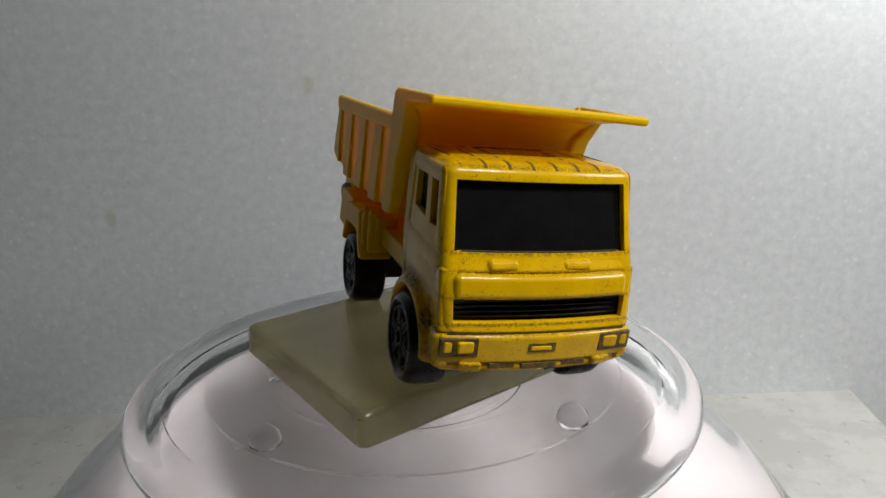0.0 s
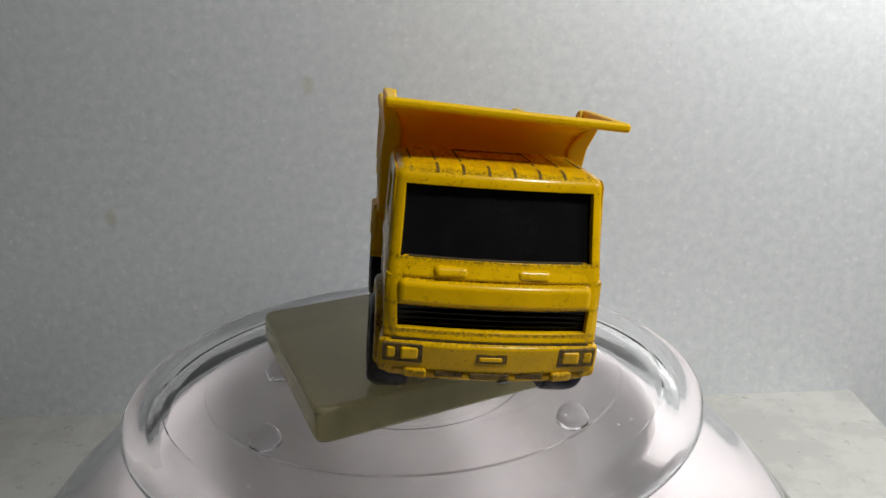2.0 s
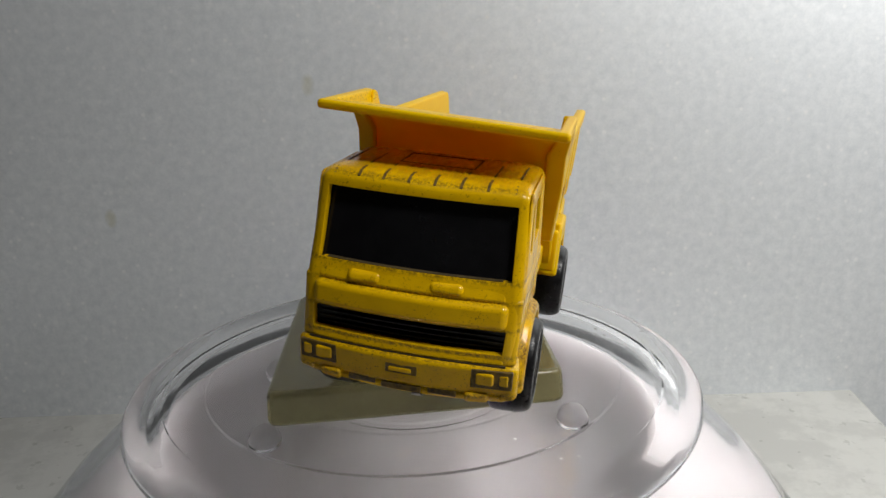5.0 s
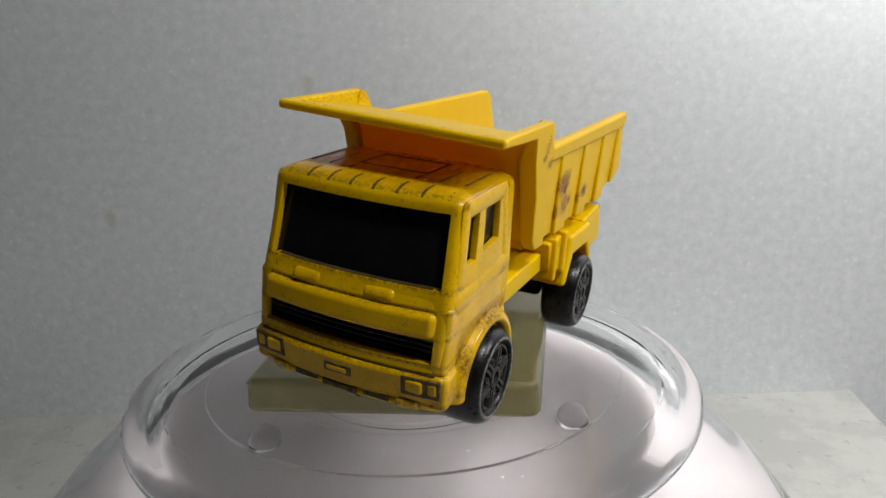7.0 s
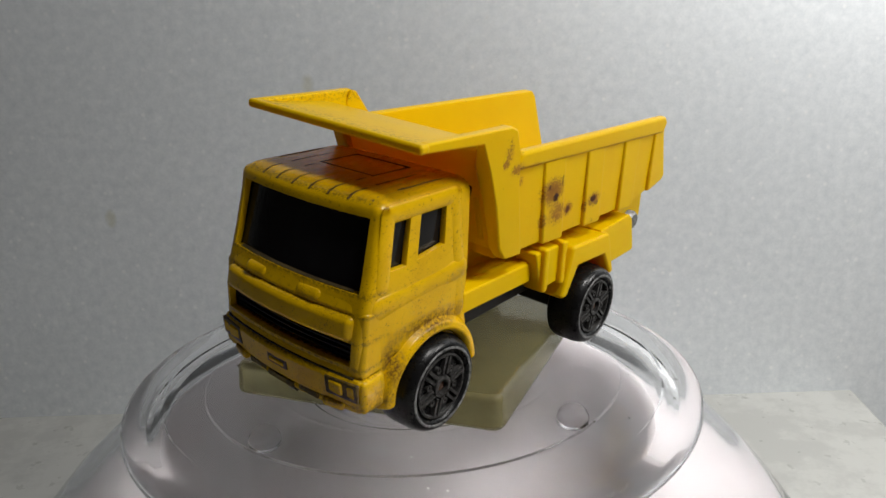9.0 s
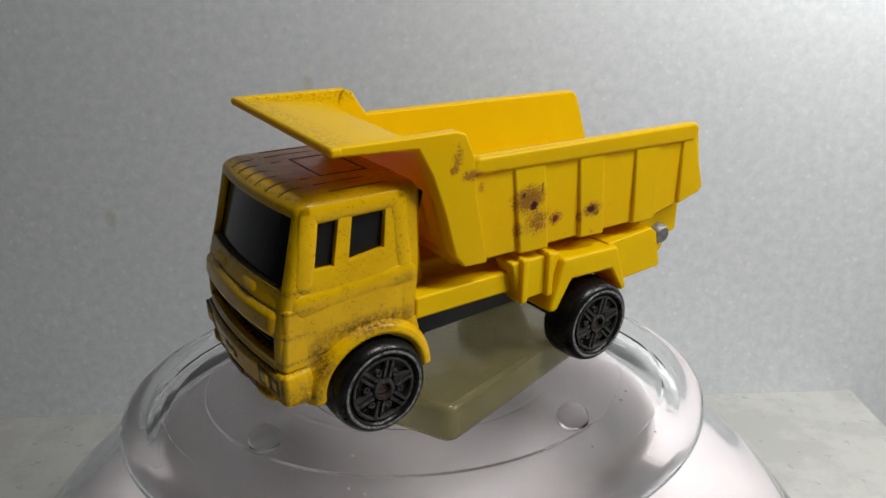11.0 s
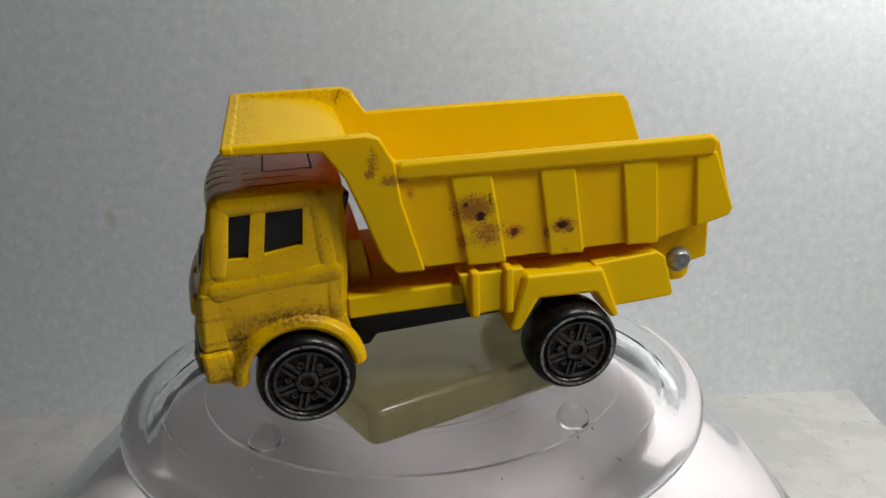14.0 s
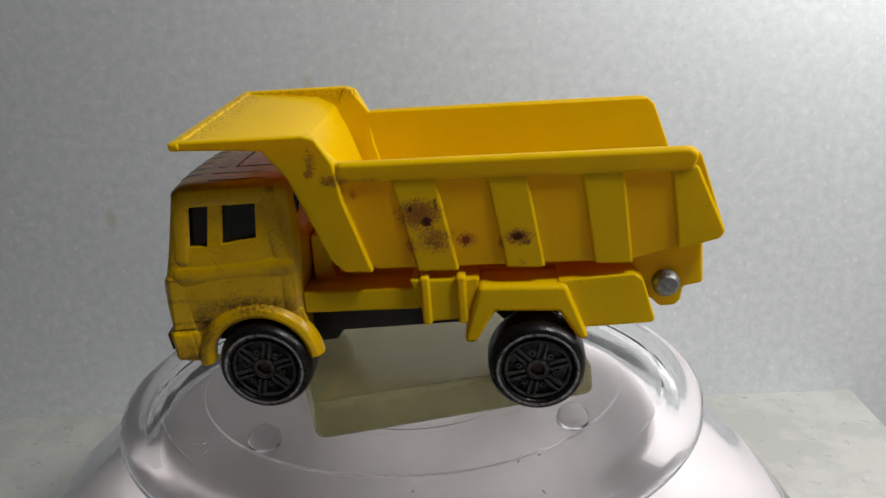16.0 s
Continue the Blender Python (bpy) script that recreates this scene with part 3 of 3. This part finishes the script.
    bm = BM()
    bowed(bm, 15.3, 15.55, 29.0, 30.85, 10.5, bow=0.9)
    part("groove", bm, GRIME, holder, "dark grime line")
    bm = BM()
    solid(bm, [(31.8, 1.2, -0.06), (32.3, 1.2, 0.0), (32.28, 2.6, 0.0), (31.8, 2.6, -0.06), (31.8, 1.4, 0.35), (32.42, 1.5, 0.32), (32.4, 2.3, 0.4), (31.8, 2.4, 0.35)])
    part("paint_chip", bm, STEEL, holder, "bare grey metal chip")
    # roof: eight grooves running back, and a hatch outline
    def roof_z(x):
        front, rear = min(1.0, max(0.0, (27.75 - x) / 2.5)), min(1.0, max(0.0, (x - 11.1) / 1.3))
        rim = 24.4 + 1.8 * math.sqrt(1 - (1 - min(front, rear)) ** 2)
        return rim + (0.1 if 14.5 < x < 23.0 else 0.0)

    for k in range(8):
        y = -10.7 + 3.05 * k
        drop = 0.0 if abs(y) < 9.5 else 0.06
        bm = BM()
        bow = 1.1 * (1 - (y / 12.0) ** 2)
        pts = [(x + bow, roof_z(x) + 0.03 - drop) for x in (27.2, 26.6, 25.8, 24.8, 23.6)]
        prism(bm, pts + [(x - 0.3, z - 0.6) for x, z in reversed(pts)], y - 0.16, y + 0.16)
        part("roof_groove", bm, STAIN_SHADE, holder, "faded groove at the roof's front edge")
        if not 2 < k < 5:
            bm = BM()
            pts = [(x + (bow if x > 21 else 0), roof_z(x) + 0.03 - drop) for x in (22.6, 21.5, 17.0, 13.6)]
            prism(bm, pts + [(x, z - 0.6) for x, z in reversed(pts)], y - 0.11, y + 0.11)
            part("roof_groove", bm, GRIME, holder, "dark groove in the roof")
    for x0, x1, y0, y1 in ((14.4, 21.0, -4.75, -4.5), (14.4, 21.0, 4.6, 4.85), (20.75, 21.0, -4.7, 4.8), (14.4, 14.65, -4.7, 4.8)):
        bm = BM()
        box(bm, x0, x1, y0, y1, 25.9, 26.4)
        part("hatch_line", bm, GRIME, holder, "dark outline of a roof hatch")
    # broad soft beads round the side windows, along the belt and down the door's rear edge
    for s in (-1, 1):
        for name, r, lines in (("window_frame", 1.15, (((26.3, 24.35), (14.6, 24.5)), ((14.6, 24.5), (13.9, 15.5)), ((26.3, 24.35), (27.6, 16.0)))),
                               ("door_crease", 1.5, (((28.0, 13.5), (13.6, 14.5)),)), ("door_edge", 1.0, (((13.9, 15.5), (13.6, 8.8)),))):
            bm = BM()
            for p, q in lines:
                ends = [(x, s * (12.47 + 0.03 * min(24.5 - z, 11.0)) / 0.28, z) for x, z in (p, q)]
                rod(bm, ends[0], ends[1], r, 20)
                for e in ends:
                    bmesh.ops.create_uvsphere(bm, u_segments=20, v_segments=10, radius=r, matrix=Matrix.Translation(e))
            bmesh.ops.scale(bm, vec=(1, 0.28, 1), verts=bm.verts)
            part(name, bm, ENAMEL, holder)


cab()


# ---- chassis ----
def chassis():
    bm = BM()
    box(bm, -33, 12.2, -11.6, 11.6, 8.2, 10.0)
    for s in (-1, 1):
        a, c = sorted((s * 9.5, s * 12.6))
        box(bm, -4, 12.0, a, c, 7.0, 10.2)
    holder = part("chassis", bm, CHASSIS_YELLOW, TRUCK, "yellow plastic chassis deck", bevel=0.4, segments=3)
    bm = BM()
    prism(bm, [(11.2, 9.8), (8.0, 9.8), (8.9, 17.0), (11.0, 17.0)], -8.5, 8.5)
    part("cab_support", bm, CHASSIS_YELLOW, holder, bevel=0.4)
    bm = BM()
    box(bm, -34, 8, -7.0, 7.0, 9.5, 12.6)
    part("bed_rest", bm, CHASSIS_YELLOW, holder, bevel=0.4)
    for s in (-1, 1):
        bm = BM()
        prism(bm, [(-3.0, 12.0), (-12.4, 11.8), (-10.9, 5.9), (-4.8, 5.6)], s * 10, s * 13.9)
        part("tool_box", bm, CHASSIS_YELLOW, holder, bevel=0.4, segments=3)
        for x in (-5.1, -9.9):
            bm = BM()
            prism(bm, [(x + 0.65, 12.5), (x - 0.65, 12.5), (x - 0.65, 5.5), (x + 0.65, 5.5)], s * 11, s * 14.7)
            part("tool_box_ridge", bm, CHASSIS_YELLOW, holder, bevel=0.45, segments=3)
        bm = BM()
        prism(bm, [(-12.2, 11.0), (-23.6, 10.6), (-26.5, 2.8), (-25.2, 2.5), (-22.5, 6.9), (-14.2, 7.2), (-11.4, 2.6), (-9.8, 2.8)], s * 9.0, s * 14.9)
        part("mudguard", bm, CHASSIS_YELLOW, holder, bevel=0.6, segments=3)
        bm = BM()
        prism(bm, [(-22.5, 10.9), (-32.4, 11.5), (-33.6, 10.6), (-35.3, 4.7), (-34.9, 4.2), (-25.0, 3.8)], s * 7.5, s * 13.8)
        part("rear_skirt", bm, CHASSIS_YELLOW, holder, bevel=0.6, segments=3)
    bm = BM()
    prism(bm, [(29, 5.5), (28, 1.4), (12.5, 1.4), (11.0, 0.6), (9.0, 0.8), (8.0, 2.2), (-10.0, 2.8), (-12.0, 5.2), (-30, 5.2), (-34, 6.0), (-34, 8.4), (29, 8.4)], -8.8, 8.8)
    part("underside", bm, UNDER, holder, "black plastic underside", bevel=0.3)
    # black block added to darken the gap round the rear axle
    bm = BM()
    box(bm, -22.0, -17.0, -8.6, 8.6, -3.0, 5.4)
    part("axle_block", bm, UNDER, holder, "plain black block filling the gap round the rear axle", bevel=0.8, segments=3)
    for x, z in ((18.4, -0.2), (-19.5, -1.2)):
        bm = BM()
        rod(bm, (x, -14.2, z), (x, 14.2, z), 0.8)
        part("axle", bm, RUSTY, holder, "rusty steel axle")


chassis()


# ---- bed ----
def bed():
    bm = BM()
    prism(bm, [(6.0, 13.8), (-32.5, 13.4), (-42.6, 16.4), (-42.0, 17.4), (-32.0, 14.6), (5.6, 15.2)], -12.8, 12.8)
    holder = part("dump_bed", bm, PLASTIC, TRUCK, "yellow plastic tipping bed with rust stains", bevel=0.2)
    holder.matrix_local = pose(0, 0, 0.0162, -2.1) @ pose(0, 0, -0.016)
    # side walls: outer face leans out towards the top
    for s in (-1, 1):
        outline = [(5.2, 14.2), (1.0, 13.8), (-32.0, 13.6), (-43.0, 16.2), (-43.5, 17.2), (-39.9, 27.4), (-38.9, 28.4), (4.6, 28.9), (7.2, 32.6), (8.2, 32.9), (9.3, 31.0)]
        outer = [s * (13.5 + 0.8 * (z - 13.6) / 15) for x, z in outline]
        inner = [s * (12.2 + 1.0 * (z - 13.6) / 15) for x, z in outline]
        bm = BM()
        prism(bm, outline, inner, outer)
        part("side_wall", bm, PLASTIC, holder, "stained yellow plastic side wall" if s > 0 else "", bevel=0.3, segments=3)
        bm = BM()
        top = [(4.4, 29.0), (-38.4, 28.6), (-39.6, 27.6), (-39.0, 25.5), (5.6, 26.4)]
        prism(bm, top, s * 13.4, [s * (15.0 if z > 26.5 else 14.75) for x, z in top])
        part("top_rim", bm, PLASTIC, holder, bevel=0.7, segments=3)
        for a0, b0, a1, b1 in ((-2.0, -7.6, -4.3, -9.8), (-13.8, -18.9, -15.9, -21.0), (-25.4, -30.7, -27.3, -32.2)):
            bm = BM()
            prism(bm, [(a0, 26.5), (b0, 26.5), (b1, 13.3), (a1, 13.5)], [s * 13.6, s * 13.6, s * 12.8, s * 12.8], [s * 14.5, s * 14.5, s * 14.15, s * 14.15])
            part("rib", bm, PLASTIC, holder, bevel=0.42, segments=3)
        bm = BM()
        prism(bm, [(-36.2, 26.0), (-39.5, 26.2), (-43.5, 17.2), (-42.9, 16.2), (-37.7, 14.9)], [s * 13.6, s * 13.6, s * 13.0, s * 13.0, s * 13.0], [s * 14.5, s * 14.5, s * 14.2, s * 14.2, s * 14.2])
        part("rear_post", bm, PLASTIC, holder, bevel=0.55, segments=3)
        # front post, running up into the hood's flange
        bm = BM()
        post = [(1.5, 13.7), (5.4, 13.9), (7.0, 15.8), (9.2, 22.5), (11.0, 27.5), (13.5, 31.3), (24.0, 31.8), (24.4, 32.4), (23.6, 33.0), (8.0, 32.9), (6.5, 32.3), (4.8, 29.0), (4.2, 24.0)]
        prism(bm, post, [s * (12.4 if z < 28 else 14.0) for x, z in post], [s * (14.4 if z < 20 else 14.9 if z < 29.5 else 15.4) for x, z in post])
        part("front_post", bm, PLASTIC, holder, bevel=0.75, segments=4)
    # sloping bulkhead that bends into the hood
    bm = BM()
    line = [(5.6, 14.6), (6.0, 16.0), (8.0, 22.5), (9.8, 27.2), (11.2, 29.4), (13.4, 30.8), (18, 31.4), (24.0, 31.9)]
    back = [(24.3, 32.8), (18, 32.2), (12.6, 31.6), (9.8, 30.2), (8.4, 27.2), (6.8, 22.4), (4.4, 14.4)]
    prism(bm, line + back, -14.2, 14.2)
    part("bulkhead", bm, PLASTIC, holder, bevel=0.2)
    bm = BM()
    prism(bm, [(24.9, 31.8), (24.9, 33.0), (23.3, 33.0), (23.3, 31.8)], -15.6, 15.6)
    part("hood_lip", bm, PLASTIC, holder, bevel=0.5, segments=4)
    for y in (-9, -5, -1, 3, 7, 10.5):
        bm = BM()
        prism(bm, [(6.1, 16.0), (8.1, 22.5), (7.4, 22.8), (5.5, 15.5)], y - 0.5, y + 0.5)
        part("bulkhead_rib", bm, PLASTIC, holder, bevel=0.2)
    for s in (-1, 1):
        bm = BM()
        prism(bm, [(-32.0, 14.0), (-41.6, 14.8), (-42.0, 8.7), (-39.4, 8.2), (-39.2, 6.2), (-38.4, 5.4), (-36.4, 5.3), (-35.2, 6.6), (-32.0, 7.4)], s * 5.0, s * 11.4)
        part("hinge_lug", bm, PLASTIC, holder, bevel=0.5, segments=3)
    bm = BM()
    lathe(bm, [(0.01, -13.1), (1.3, -12.9), (1.8, -12.3), (1.8, 12.3), (1.3, 12.9), (0.01, 13.1)], steps=28, axis="y", centre=(-36.9, 0, 9.2), closed=False)
    part("hinge_pin", bm, STEEL, holder, "dull grey steel hinge pin")


bed()


# ---- wheels ----
def wheel(x, s, z):
    bm = BM()
    prof = [(1.1, 9.4), (6.3, 9.4), (6.65, 9.7), (6.75, 10.4), (6.7, 13.1), (6.5, 14.1), (6.1, 14.75), (5.7, 15.0), (5.25, 15.02), (4.85, 14.75), (4.65, 14.2), (1.1, 14.2)]
    lathe(bm, [(r, s * h) for r, h in prof], steps=56, axis="y")
    ob = part("wheel", bm, TYRE, TRUCK, "black plastic wheel with worn rim")
    ob.location = (x * MM, (0.1 * s if x > 0 else 1.0 if s > 0 else 0.4) * MM, z * MM)
    bm = BM()
    lathe(bm, [(r, s * h) for r, h in ((5.22, 14.8), (5.22, 15.04), (5.32, 15.09), (5.48, 15.09), (5.58, 15.03), (5.58, 14.8))], steps=56, axis="y")
    part("worn_ring", bm, WORN, ob, "pale worn ring")
    bm = BM()
    lathe(bm, [(r, s * h) for r, h in ((4.1, 14.1), (4.1, 14.7), (4.25, 14.8), (4.5, 14.75), (4.6, 14.1))], steps=48, axis="y")
    lathe(bm, [(r, s * h) for r, h in ((0.95, 14.2), (0.95, 14.95), (1.25, 15.0), (1.5, 14.9), (1.6, 14.2))], steps=28, axis="y")
    part("rim", bm, RIM, ob, "black spoked rim")
    for k in range(6):
        a = 2 * math.pi * (k + 0.25) / 6
        m = Matrix.Rotation(a, 4, "Y")
        for off in (-0.42, 0.42):
            bm = BM()
            box(bm, 1.7, 4.3, min(s * 14.2, s * 14.85), max(s * 14.2, s * 14.85), off - 0.2, off + 0.2)
            bmesh.ops.transform(bm, matrix=m, verts=bm.verts)
            part("spoke", bm, RIM, ob, smooth=False)
        bm = BM()
        lathe(bm, [(r, s * h) for r, h in ((0.18, 14.2), (0.18, 14.7), (0.45, 14.75), (0.5, 14.2))], steps=12, axis="y", centre=(2.55, 0, 0))
        bmesh.ops.transform(bm, matrix=Matrix.Rotation(a + math.pi / 6, 4, "Y"), verts=bm.verts)
        part("wheel_nut", bm, RIM, ob)
    bm = BM()
    lathe(bm, [(0.01, s * 14.45), (0.7, s * 14.4), (0.9, s * 14.1)], steps=20, axis="y", closed=False)
    part("axle_end", bm, RUSTY, ob, "rusty axle end")


for wx, wz in ((18.4, -0.2), (-19.5, -1.2)):
    for ws in (1, -1):
        wheel(wx, ws, wz)


# ---- what turns ----
def motions():
    for ob, rest in ((DISC, Matrix.Identity(4)), (STONE, Matrix.Identity(4)), (TRUCK, TRUCK_POSE)):
        walk(ob, [(t, pose(0, 0, 0, 0, 0, a) @ rest) for t, a in TURN])


motions()
